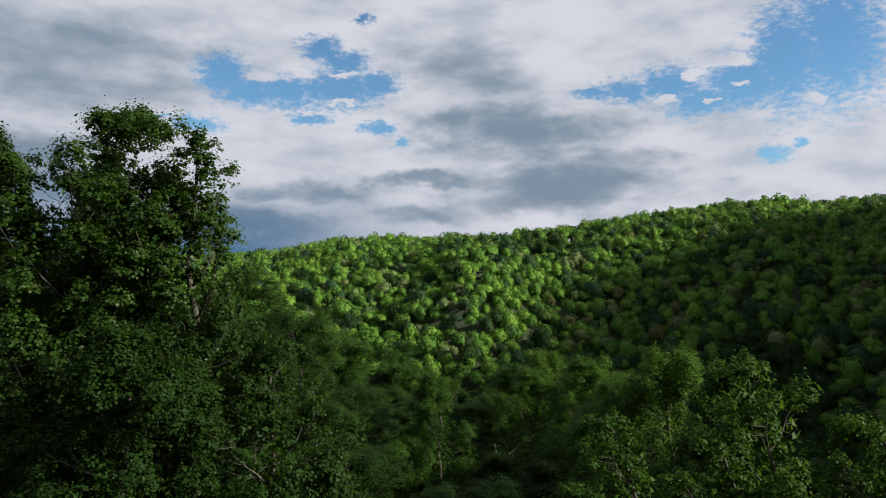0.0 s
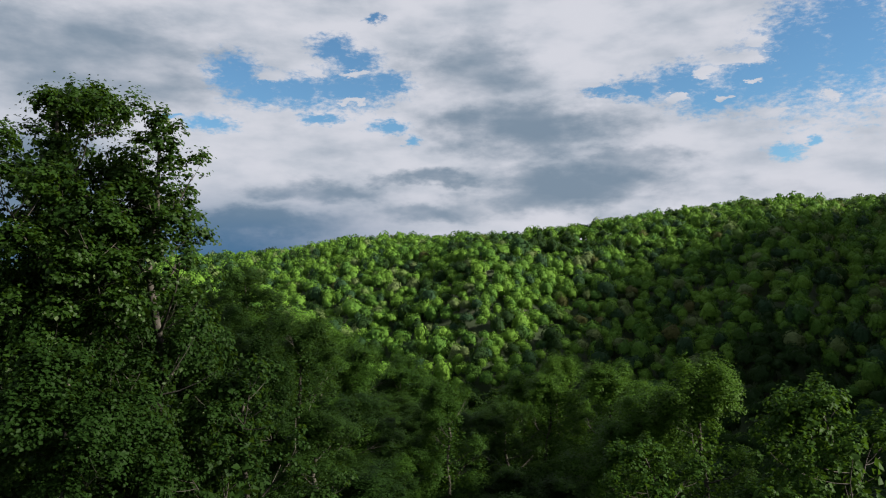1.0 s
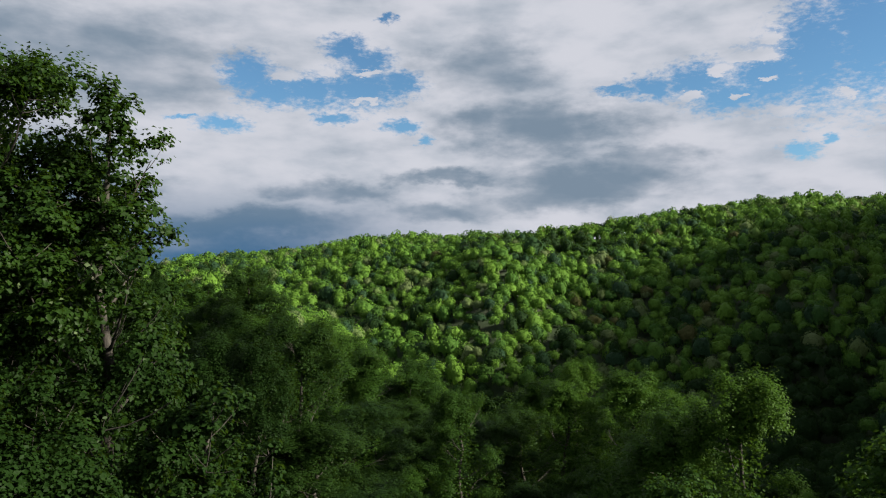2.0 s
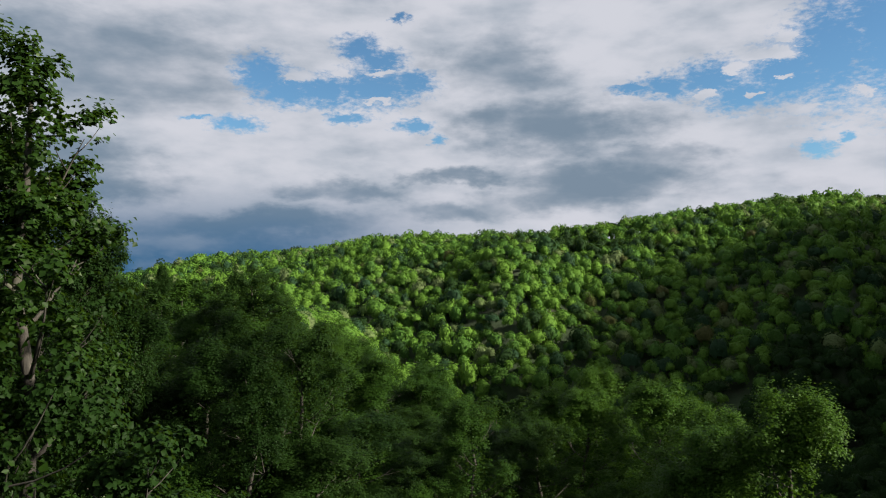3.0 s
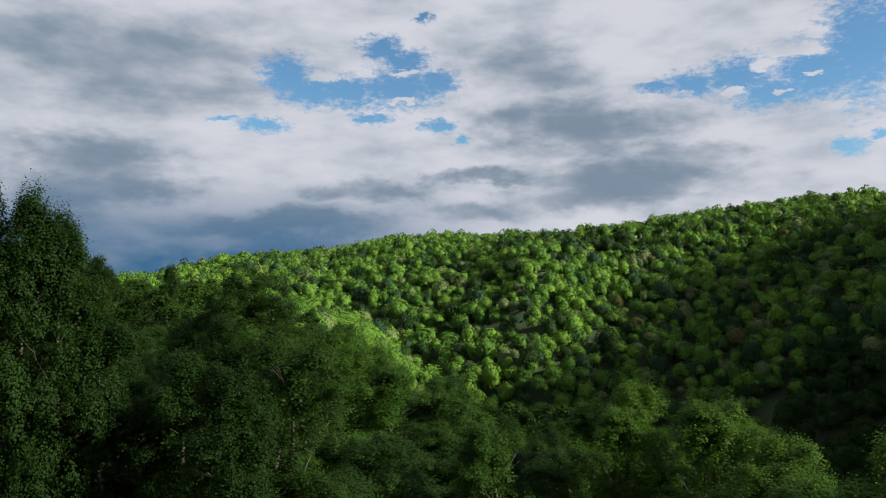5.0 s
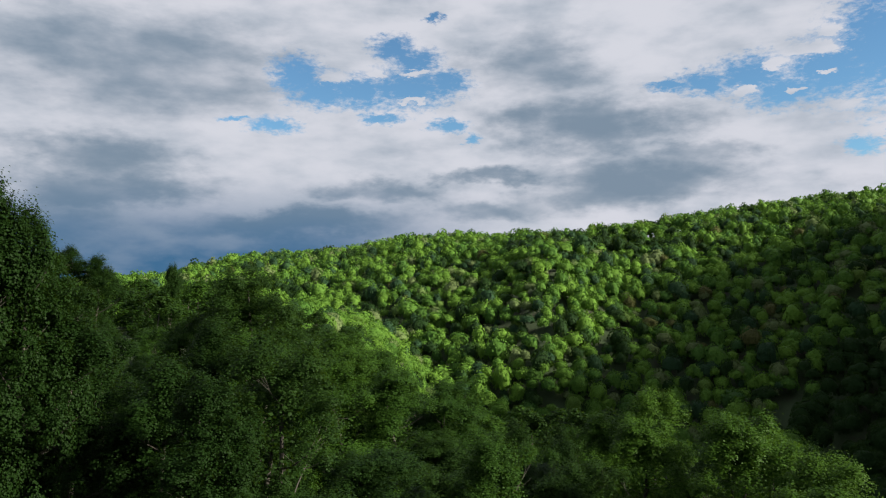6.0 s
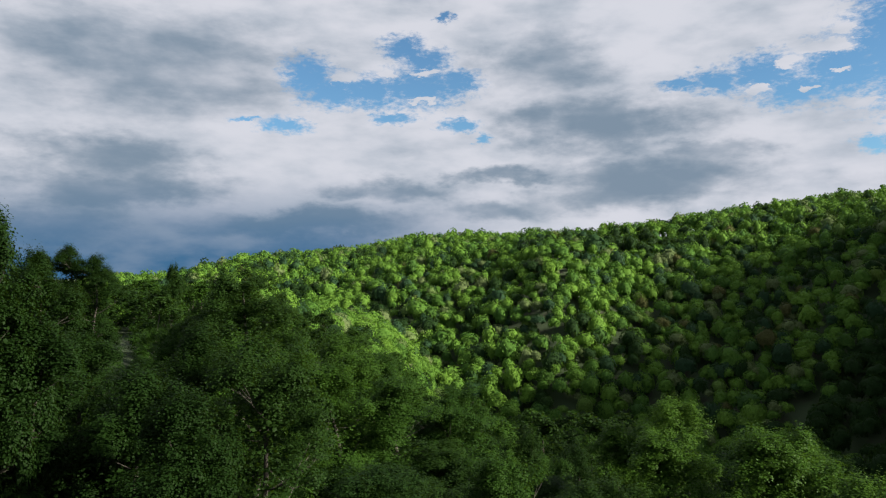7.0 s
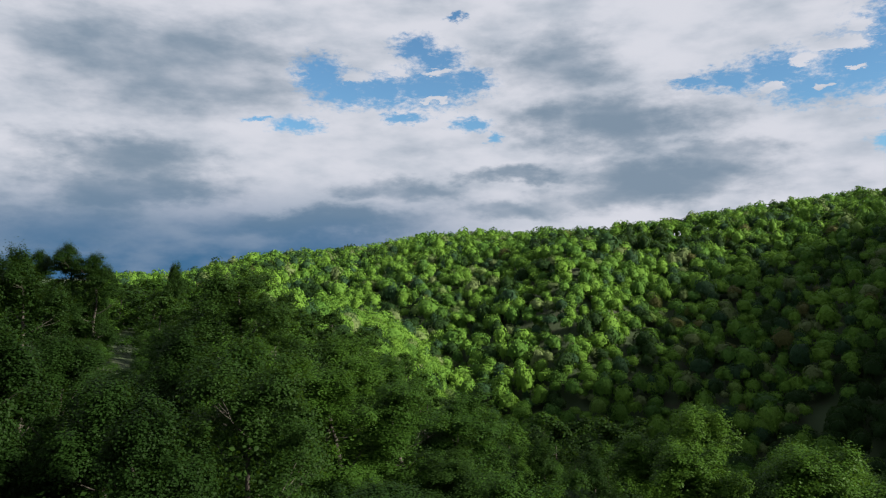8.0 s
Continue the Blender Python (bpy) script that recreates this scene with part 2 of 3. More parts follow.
def ground_height(x, y):
    x, y = np.asarray(x, float), np.asarray(y, float)
    r, az = np.hypot(x, y), np.degrees(np.arctan2(-x, y))
    keep = 0.3 + 0.7 / (1 + np.exp(-(x + 48) / 14))
    fore = 4 - 0.10 * np.maximum(y, -60) * keep - 0.17 * soft_plus(y - 106, 10) * keep + 14 * np.tanh(0.2 / 14 * soft_plus(-(x + 8), 6)) - 0.42 * soft_plus(x - 21, 4) * np.clip((y - 20) / 40, 0, 1)
    fore = fore + 1.2 * np.sin(x * 0.045 + 1) * np.sin(y * 0.038)
    fore = np.clip(fore, -73, 34)
    # unseen ridge beside the flight on the right, added to shade the valley and lower hill
    shade_ridge = 96 - 0.40 * np.abs(x - (215 + 0.42 * np.maximum(y, -150))) - 0.0003 * (y - 200) ** 2 + 46 / (1 + np.exp(-(y - 240) / 30))
    fore = np.maximum(fore, np.where(az < -35, shade_ridge * np.clip((-35 - az) / 6, 0, 1) - 60 * np.clip((-29 - az) / -6, 0, 1), -99))
    far, top = crest(np.clip(az, -60, 60))
    u = (r - 400) / (far - 400)
    hill = np.where(u < 1, -58 + (top + 58) * (1 - np.sign(1 - u) * np.abs(1 - u) ** 1.7), top - 0.10 * (r - far)) - 19.3
    hill = hill + 5 * np.sin(az * 0.55 + r * 0.004) * np.clip(u, 0, 1) * np.clip(2 - 2 * u, 0, 1)
    # a spur whose flank is turned to the sun, with a gully on its right
    side = np.tanh((az + 5) / 5) * np.where(az > 0, 1 / (1 + np.exp((az - 15) / 3)), 1 / (1 + np.exp((-az - 20) / 3)))
    hill = hill + 20 * side * np.clip(4 * u * (1 - u), 0, 1)
    hill = np.where(np.abs(az) > 90, -75, hill)
    z = np.maximum(np.maximum(fore, hill), -76)
    z = np.where(r > 1400, np.maximum(z * np.clip((2600 - r) / 1200, 0, 1) - 40 * np.clip((r - 1400) / 1200, 0, 1), -60), z)
    knoll = 55 * np.exp(-(((az - 30.5) / 4.0) ** 2) - ((r - 1900) / 260) ** 2)
    return z + knoll


def mesh_from(name, verts, faces, material, smooth=False, tint=None):
    """verts (n, 3); faces (m, k) with one k."""
    me = bpy.data.meshes.new(name)
    verts, faces = np.asarray(verts, np.float32), np.asarray(faces, np.int32)
    k = faces.shape[1]
    me.vertices.add(len(verts))
    me.vertices.foreach_set("co", verts.ravel())
    me.loops.add(faces.size)
    me.loops.foreach_set("vertex_index", faces.ravel())
    me.polygons.add(len(faces))
    me.polygons.foreach_set("loop_start", np.arange(0, faces.size, k, dtype=np.int32))
    if smooth:
        me.polygons.foreach_set("use_smooth", np.ones(len(faces), bool))
    if tint is not None:
        me.attributes.new("tint", "FLOAT", "FACE").data.foreach_set("value", np.asarray(tint, np.float32))
    me.materials.append(material)
    me.update()
    me.validate()
    return me


def build_ground():
    rings = np.concatenate([np.linspace(0.5, 140, 50), np.geomspace(146, 4600, 90)])
    turns = np.radians(np.linspace(-180, 180, 241)[:-1])
    X, Y = rings[:, None] * np.sin(turns), rings[:, None] * np.cos(turns)
    V = np.stack([X, Y, ground_height(X, Y)], -1).reshape(-1, 3)
    n = len(turns)
    i, j = np.meshgrid(np.arange(len(rings) - 1), np.arange(n), indexing="ij")
    a, b = i * n + j, i * n + (j + 1) % n
    F = np.stack([a, a + n, b + n, b], -1).reshape(-1, 4)[:, ::-1]
    V = np.vstack([V, [[0, 0, ground_height(0, 0)]]])
    me = mesh_from("ground", V, F, FLOOR, smooth=True)
    tagged(new("ground", me), "dark leaf-littered forest floor sloping down into a wooded valley", "ground", kind="structure")


build_ground()


# ---- trees ----
def part(name, mesh, parent, label=""):
    ob = new(name, mesh)
    ob.parent = parent
    return tagged(ob, label)


def tube(points, radii, sides=7):
    """A tapered round limb along points."""
    P = np.asarray(points, float)
    D = np.gradient(P, axis=0)
    D /= np.linalg.norm(D, axis=1, keepdims=True) + 1e-9
    side = np.cross(D, (0.31, 0.87, 0.12))
    side /= np.linalg.norm(side, axis=1, keepdims=True) + 1e-9
    up = np.cross(D, side)
    a = np.linspace(0, 2 * np.pi, sides, endpoint=False)
    ring = np.cos(a)[None, :, None] * side[:, None] + np.sin(a)[None, :, None] * up[:, None]
    V = (P[:, None] + ring * np.asarray(radii)[:, None, None]).reshape(-1, 3)
    i, j = np.meshgrid(np.arange(len(P) - 1), np.arange(sides), indexing="ij")
    p, q = i * sides + j, i * sides + (j + 1) % sides
    return V, np.stack([p, q, q + sides, p + sides], -1).reshape(-1, 4)


def joined(pieces):
    V, F, n = [], [], 0
    for v, f in pieces:
        V.append(v), F.append(f + n)
        n += len(v)
    return np.vstack(V), np.vstack(F)


def blades(rng, at, normal, size, fold=0.25, wide=0.85):
    """One folded leaf at each place, facing normal: two triangles along the midrib."""
    n = len(at)
    normal = normal / (np.linalg.norm(normal, axis=1, keepdims=True) + 1e-9)
    t = rng.normal(size=(n, 3))
    t -= normal * (t * normal).sum(1, keepdims=True)
    t /= np.linalg.norm(t, axis=1, keepdims=True) + 1e-9
    b = np.cross(normal, t)
    s = size[:, None]
    base, tip = at - t * s * 0.5, at + t * s * 0.5 - normal * s * 0.12
    left = at - t * s * 0.06 + b * s * wide * 0.5 + normal * s * fold * 0.5
    right = at - t * s * 0.06 - b * s * wide * 0.5 + normal * s * fold * 0.5
    V = np.stack([base, right, tip, left], 1).reshape(-1, 3)
    k = np.arange(n)[:, None] * 4
    F = np.stack([np.hstack([k, k + 1, k + 2]), np.hstack([k, k + 2, k + 3])], 1).reshape(-1, 3)
    return V, F


def profile(u, kind):
    """Half width of a crown, 0 to 1, from its foot (u = 0) to its top."""
    u = np.clip(u, 0.0, 1.0)
    if kind == "oval":
        return np.where(u < 0.5, 0.55 + 0.45 * np.sin(np.pi * u), np.sqrt(np.clip(1 - np.clip((u - 0.5) / 0.52, 0, 1) ** 1.6, 0, 1)))
    return np.where(u < 0.55, 0.5 + 0.5 * np.sin(np.pi * u / 1.1), np.sqrt(np.clip(1 - np.clip((u - 0.55) / 0.47, 0, 1) ** 2.2, 0, 1)))


def make_tree(name, seed, height, foot, radius, limbs, tufts, leaves, leaf, material, shape="oval", puff=0.75, label="", category="tree", rise=0.55, thin=0.0, twigs=True, shell=1.5, inner=2000, inner_leaf=0.22, tall=1.25):
    """A broadleaved tree on its own Empty: trunk, limbs that fork into twigs, and a crown of single leaves about the twig ends."""
    rng = np.random.default_rng(seed)
    tree = new(name)
    tree.empty_display_size = 0.3
    tagged(tree, label, category, "woodland trees")
    hs = np.linspace(0, height * 0.96, 12)
    sway = np.cumsum(rng.normal(0, 0.012 * height, (12, 2)), 0) * (hs / height)[:, None]
    spine = np.column_stack([sway, hs])
    thick = 0.011 * height * (1 - hs / height) ** 0.8 + 0.03
    thick[0] *= 1.35
    V, F = tube(spine, thick, 9)
    part("trunk", mesh_from("trunk", V, F, BARK, True), tree)
    ends = []
    for i in range(limbs):
        u = (i + 0.5 + rng.uniform(-0.3, 0.3)) / limbs
        z = height * (foot + (1 - foot) * (u * 0.86))
        origin = np.array([np.interp(z, hs, spine[:, 0]), np.interp(z, hs, spine[:, 1]), z])
        yaw = i * 2.39996 + rng.uniform(-0.4, 0.4)
        reach = radius * profile(min(u * 0.86 + 0.1, 1), shape) * rng.uniform(0.60, 1.08)
        lift = reach * rise * rng.uniform(0.6, 1.5) + (u ** 3) * height * 0.06
        s = np.linspace(0, 1, 6)
        out = np.array([np.cos(yaw), np.sin(yaw), 0])
        line = origin + np.outer(s, out) * reach + np.outer(s ** 1.5, (0, 0, 1)) * lift + rng.normal(0, 0.03 * reach, (6, 3)) * s[:, None]
        start = max(0.03, np.interp(z, hs, thick) * 0.5)
        pieces = [tube(line, start * (1 - s * 0.8), 5)]
        ends.append((line[-1], u))
        forks = max(3, int(tufts / limbs))
        for f in range(forks):
            w = rng.uniform(0.22, 0.98)
            o = np.array([np.interp(w, s, line[:, a]) for a in range(3)])
            turn = yaw + rng.normal(0, 1.1)
            length = reach * rng.uniform(0.22, 0.5) + 0.35
            d = np.array([np.cos(turn), np.sin(turn), rng.uniform(-0.15, 1.0)])
            d /= np.linalg.norm(d)
            twig = o + np.outer(np.linspace(0, 1, 4), d) * length + np.outer(np.linspace(0, 1, 4) ** 2, (0, 0, 1)) * length * 0.25
            if twigs:
                pieces.append(tube(twig, start * 0.3 * np.linspace(1, 0.2, 4) + 0.006, 3))
            if w > 0.5:
                ends.append((twig[-1], u))
        V, F = joined(pieces)
        part("limb", mesh_from("limb", V, F, BARK, True), tree)
    for k in range(14):
        z = height * (0.80 + 0.013 * k)
        ends.append((np.array([np.interp(z, hs, spine[:, 0]), np.interp(z, hs, spine[:, 1]), z]) + rng.normal(0, 0.45, 3) * (1, 1, 0.3), 1.0))
    # sprays that fill the outline of the crown, bunched into a few large lobes
    n = 14
    lobe_turn, lobe_up = np.arange(n) * 2.39996 + rng.uniform(0, 0.5, n), (np.arange(n) + 0.7) / (n + 0.3)
    rng.shuffle(lobe_up)
    for k in range(int(shell * tufts)):
        i = rng.integers(n)
        u = np.clip(lobe_up[i] + rng.normal(0, 0.085), 0.03, 0.975)
        a = lobe_turn[i] + rng.normal(0, 0.30)
        z = height * (foot + (1 - foot) * u)
        bulge = 1.06 - 0.42 * min(1.0, ((u - lobe_up[i]) / 0.10) ** 2 * 0.5 + ((a - lobe_turn[i]) / 0.55) ** 2 * 0.5)
        q = radius * float(profile(u, shape)) * bulge * rng.uniform(0.88, 1.02)
        o = np.array([np.interp(z, hs, spine[:, 0]), np.interp(z, hs, spine[:, 1]), z - puff * 0.5])
        ends.append((o + (q * math.cos(a), q * math.sin(a), 0), u))
    C = np.array([e[0] for e in ends])
    rad = puff * rng.uniform(0.65, 1.3, len(C))
    share = rng.uniform(0.55, 1.3, len(C)) * rad ** 2
    if thin:
        share *= np.where(rng.random(len(C)) < thin, 0.25, 1.0)
    count = np.maximum(4, leaves * share / share.sum()).astype(int)
    which = np.repeat(np.arange(len(C)), count)
    # each puff is made of smaller sprays, most of them on its upper side
    spray = rng.normal(size=(len(C), 8, 3))
    spray /= np.linalg.norm(spray, axis=2, keepdims=True)
    spray[:, :, 2] = np.where(spray[:, :, 2] < -0.3, -spray[:, :, 2], spray[:, :, 2])
    spray *= rng.uniform(0.55, 1.0, (len(C), 8, 1))
    bough = spray[which, rng.integers(0, 8, len(which))]
    d = rng.normal(size=(len(which), 3))
    d /= np.linalg.norm(d, axis=1, keepdims=True)
    d[:, 2] = np.where(d[:, 2] < -0.2, -d[:, 2] * 0.6, d[:, 2])
    span = np.clip(np.abs(rng.normal(0.30, 0.16, len(which))), 0.04, 0.75)
    at = C[which] + bough * (rad[which] * 0.80)[:, None] * (0.9, 0.9, tall) + d * (span * rad[which])[:, None] * (0.9, 0.9, tall)
    middle = np.array([0, 0, height * (foot + 1) * 0.5])
    outward = at - middle
    outward /= np.linalg.norm(outward, axis=1, keepdims=True)
    normal = d * 0.7 + bough * 0.6 + outward * 0.35 + (0, 0, 0.2) + rng.normal(0, 0.34, (len(at), 3))
    V, F = blades(rng, at, normal, leaf * rng.uniform(0.6, 1.3, len(at)))
    # extra leaves inside the crown, added to block light and the view through it
    u = rng.uniform(0.04, 0.9, inner)
    a, q = rng.uniform(0, 6.28, inner), radius * profile(u, shape) * rng.uniform(0.05, 0.5, inner)
    z = height * (foot + (1 - foot) * u)
    at = np.column_stack([np.interp(z, hs, spine[:, 0]) + q * np.cos(a), np.interp(z, hs, spine[:, 1]) + q * np.sin(a), z])
    dense = blades(rng, at, rng.normal(size=(inner, 3)), inner_leaf * rng.uniform(0.65, 1.35, inner))
    V, F = joined([(V, F), dense])
    part("crown", mesh_from("crown", V, F, material), tree)
    return tree, float(np.percentile(V[:, 2], 99.7))


def set_tree(tree, x, y, top, height, turn, wide=1.0, sink=0.3):
    """Stand a tree of the given built height at (x, y) so that its top comes to the height top."""
    g = float(ground_height(x, y)) - sink
    k = (top - g) / height
    return Matrix.Translation((x, y, g)) @ Matrix.Rotation(turn, 4, "Z") @ Matrix.Diagonal((wide, wide, k, 1))


rng = np.random.default_rng(7)
used = set()


def plant(kind, x, y, top, wide=1.0, turn=0.0):
    tree, height = KINDS[kind]
    m = set_tree(tree, x, y, top, height, rng.uniform(0, 6.28) + turn, wide)
    if kind in used:
        return copy_thing(tree, m)
    used.add(kind)
    tree.matrix_basis = m
    return tree


KINDS = {}


def kind(key, height, **k):
    KINDS[key] = make_tree(height=height, **k)


# the tall trees beside the start of the flight: leaves can be told apart
kind("near_a", 30, name="tulip_tree", seed=11, foot=0.20, radius=4.8, limbs=24, tufts=130, leaves=80000, leaf=0.16, material=LEAF_POPLAR, puff=0.9,
     label="tall tulip tree with open dark green crown against the sky", thin=0.2, rise=0.5, inner=3600, inner_leaf=0.28)
# leaf colour darkened here in place of shade
kind("near_b", 26, name="tulip_tree", seed=12, foot=0.15, radius=4.6, limbs=20, tufts=130, leaves=64000, leaf=0.16, material=LEAF_SHADED, puff=0.9,
     label="broad tulip tree with drooping tiers of leaves coloured dark for shade", rise=0.4, inner=2200, inner_leaf=0.30)
kind("near_c", 18, name="maple_tree", seed=13, foot=0.20, radius=3.2, limbs=14, tufts=80, leaves=24000, leaf=0.155, material=LEAF_SPRING, puff=0.6, shape="round",
     label="young maple with a rounded crown of fresh green leaves", inner=1200, inner_leaf=0.28)
kind("near_e", 18, name="oak_tree", seed=15, foot=0.18, radius=3.1, limbs=14, tufts=95, leaves=24000, leaf=0.15, material=LEAF_OAK, puff=0.52,
     label="young oak with loose sprays of mid-green leaves", rise=0.75, inner=900, inner_leaf=0.26)
kind("near_d", 29, name="tulip_tree", seed=14, foot=0.18, radius=2.3, limbs=18, tufts=90, leaves=24000, leaf=0.165, material=LEAF_POPLAR, puff=0.62,
     label="slender tulip tree with a light open crown", thin=0.15, rise=0.7, inner=600, inner_leaf=0.25)
# trees of the middle distance
kind("mid_a", 19, name="tulip_tree", seed=21, foot=0.12, radius=3.3, limbs=10, tufts=34, leaves=60000, leaf=0.122, material=LEAF_SPRING, puff=1.1, shell=1.7, tall=1.8,
     label="tulip tree with an oval crown of fresh green leaves")
kind("mid_e", 19, name="tulip_tree", seed=25, foot=0.12, radius=3.2, limbs=10, tufts=36, leaves=60000, leaf=0.122, material=LEAF_SUNLIT, puff=1.0, shell=1.7, tall=1.8,
     label="tulip tree with an upright crown, its yellow-green leaves lightened for sun")
kind("mid_b", 19, name="oak_tree", seed=22, foot=0.12, radius=3.5, limbs=10, tufts=32, leaves=60000, leaf=0.122, material=LEAF_OAK, puff=1.15, shell=1.7, tall=1.8, shape="round",
     label="oak tree with a rounded lumpy crown of mid-green leaves")
kind("mid_c", 20, name="poplar_tree", seed=23, foot=0.10, radius=3.3, limbs=10, tufts=38, leaves=60000, leaf=0.118, material=LEAF_OAK, puff=1.0, shell=1.7, tall=1.8,
     label="poplar with a tall feathery crown of mid-green leaves")
kind("mid_d", 18, name="maple_tree", seed=24, foot=0.10, radius=3.1, limbs=10, tufts=36, leaves=66000, leaf=0.122, material=LEAF_SHADED, puff=1.0, shell=1.7, tall=1.8,
     label="maple tree with a dense crown, its leaves coloured dark for shade")
# the ranks between and behind them
kind("fill_a", 18, name="oak_tree", seed=41, foot=0.12, radius=3.4, limbs=6, tufts=30, leaves=28000, leaf=0.165, material=LEAF_OAK, puff=1.2, shape="round", twigs=False, shell=1.7, tall=1.8,
     label="oak tree with a domed crown among close-set trees")
kind("fill_b", 19, name="tulip_tree", seed=42, foot=0.12, radius=3.2, limbs=6, tufts=30, leaves=28000, leaf=0.165, material=LEAF_SPRING, puff=1.2, twigs=False, shell=1.7, tall=1.8,
     label="tulip tree in fresh leaf among close-set trees")
kind("fill_d", 17, name="maple_tree", seed=43, foot=0.10, radius=3.2, limbs=6, tufts=30, leaves=28000, leaf=0.165, material=LEAF_SHADED, puff=1.2, twigs=False, shell=1.7, tall=1.8,
     label="maple among close-set trees, its leaves coloured dark for shade")
kind("far_a", 18, name="oak_tree", seed=31, foot=0.15, radius=3.9, limbs=4, tufts=36, leaves=4600, leaf=0.42, material=LEAF_OAK, puff=1.1, shape="round", twigs=False,
     label="oak tree on the valley side with a domed green crown", inner=350)
kind("far_b", 20, name="tulip_tree", seed=32, foot=0.15, radius=3.6, limbs=4, tufts=36, leaves=4600, leaf=0.42, material=LEAF_SPRING, puff=1.1, twigs=False,
     label="tall tulip tree on the valley side in fresh leaf", inner=350)

# kind, x, y, height of the top, width
NEAR_TREES = [
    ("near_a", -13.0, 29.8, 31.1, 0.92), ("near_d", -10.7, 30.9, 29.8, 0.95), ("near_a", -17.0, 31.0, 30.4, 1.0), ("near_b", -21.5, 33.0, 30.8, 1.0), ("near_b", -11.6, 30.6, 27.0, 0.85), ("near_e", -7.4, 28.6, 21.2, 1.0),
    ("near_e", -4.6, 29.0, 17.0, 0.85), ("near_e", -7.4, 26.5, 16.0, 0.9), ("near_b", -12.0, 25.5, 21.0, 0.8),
    ("near_c", 13.2, 25.6, 20.8, 0.95), ("near_c", 9.8, 22.6, 17.9, 0.9), ("near_c", 14.6, 22.0, 18.6, 0.9), ("near_c", 6.4, 32.0, 13.5, 0.9),
    ("near_c", 10.3, 35.0, 16.4, 1.0),
]
# on the spur, where it falls to the valley
SPUR_TREES = [
    ("mid_e", 17.2, 52.0, 18.4, 1.15), ("mid_e", 14.2, 55.5, 16.2, 1.0), ("mid_e", 15.0, 79.0, 15.4, 1.2), ("mid_e", 19.5, 75.0, 13.8, 1.1),
    ("mid_e", 14.2, 99.0, 13.9, 1.15), ("mid_e", 10.6, 91.0, 12.4, 1.15), ("mid_e", 17.7, 86.6, 13.4, 1.1), ("mid_e", 22.3, 91.8, 11.2, 1.1),
    ("mid_b", 6.5, 84.0, 9.5, 1.2), ("mid_a", 0.0, 75.7, 13.4, 1.1), ("mid_b", -6.0, 92.0, 11.5, 1.2), ("mid_a", -10.6, 114.0, 12.4, 1.2),
    ("mid_e", 17.4, 67.5, 13.6, 1.1), ("mid_e", 8.6, 99.0, 11.4, 1.1), ("mid_e", 26.5, 97.0, 9.6, 1.1),
    ("mid_b", 2.5, 98.0, 10.2, 1.15),
]
# the tall stand that runs up to the left
STAND_TREES = [
    ("mid_b", -11.2, 66.2, 16.8, 1.15), ("mid_c", -14.6, 71.0, 20.2, 1.25), ("mid_d", -16.4, 65.0, 18.6, 1.1), ("mid_b", -11.4, 79.5, 16.6, 1.2),
    ("mid_a", -9.4, 112.0, 15.6, 1.55), ("mid_a", -15.6, 122.0, 19.2, 1.7), ("mid_a", -12.4, 106.0, 18.3, 1.6), ("mid_a", -22.0, 90.0, 23.2, 1.4),
    ("mid_c", -28.0, 105.0, 24.4, 1.45), ("mid_d", -18.5, 80.0, 20.0, 1.3), ("mid_a", -17.0, 101.0, 20.2, 1.6), ("mid_b", -6.8, 104.0, 12.6, 1.5), ("mid_a", -40.5, 113.0, 22.5, 1.4),
    ("mid_d", -24.5, 84.0, 20.5, 1.2), ("mid_d", -21.0, 71.0, 19.0, 1.2), ("mid_a", -22.5, 112.0, 21.8, 1.6), ("mid_a", -33.0, 120.0, 22.6, 1.4),
]
# on the left: trees whose dark leaf colour carries the shade of the wood
SHADED_LEAF_TREES = [
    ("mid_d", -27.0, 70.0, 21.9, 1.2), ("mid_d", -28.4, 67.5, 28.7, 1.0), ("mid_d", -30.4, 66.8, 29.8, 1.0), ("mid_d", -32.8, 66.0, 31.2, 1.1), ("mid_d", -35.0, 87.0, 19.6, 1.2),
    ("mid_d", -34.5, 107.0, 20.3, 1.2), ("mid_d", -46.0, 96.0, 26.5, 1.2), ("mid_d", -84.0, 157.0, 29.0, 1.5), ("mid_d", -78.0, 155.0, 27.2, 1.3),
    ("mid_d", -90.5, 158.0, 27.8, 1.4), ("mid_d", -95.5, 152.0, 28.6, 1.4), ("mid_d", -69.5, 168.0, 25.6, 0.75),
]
MID_TREES = SPUR_TREES + STAND_TREES + SHADED_LEAF_TREES
for k, x, y, top, wide in NEAR_TREES + MID_TREES:
    plant(k, x, y, top, wide, -0.75 if x == -13.0 else 0.0)


def clear_of(x, y, others, gap):
    return all((x - ox) ** 2 + (y - oy) ** 2 > gap * gap for ox, oy in others)


# the rest of the wood between and below them
stems = [(x, y) for _, x, y, _, _ in NEAR_TREES + MID_TREES]
TOPS = np.array([(x, y, top) for k, x, y, top, _ in MID_TREES])


def canopy(x, y):
    """Height of the tree tops round about."""
    w = 1 / ((TOPS[:, 0] - x) ** 2 + (TOPS[:, 1] - y) ** 2 + 30) ** 1.5
    return float((w * TOPS[:, 2]).sum() / w.sum())


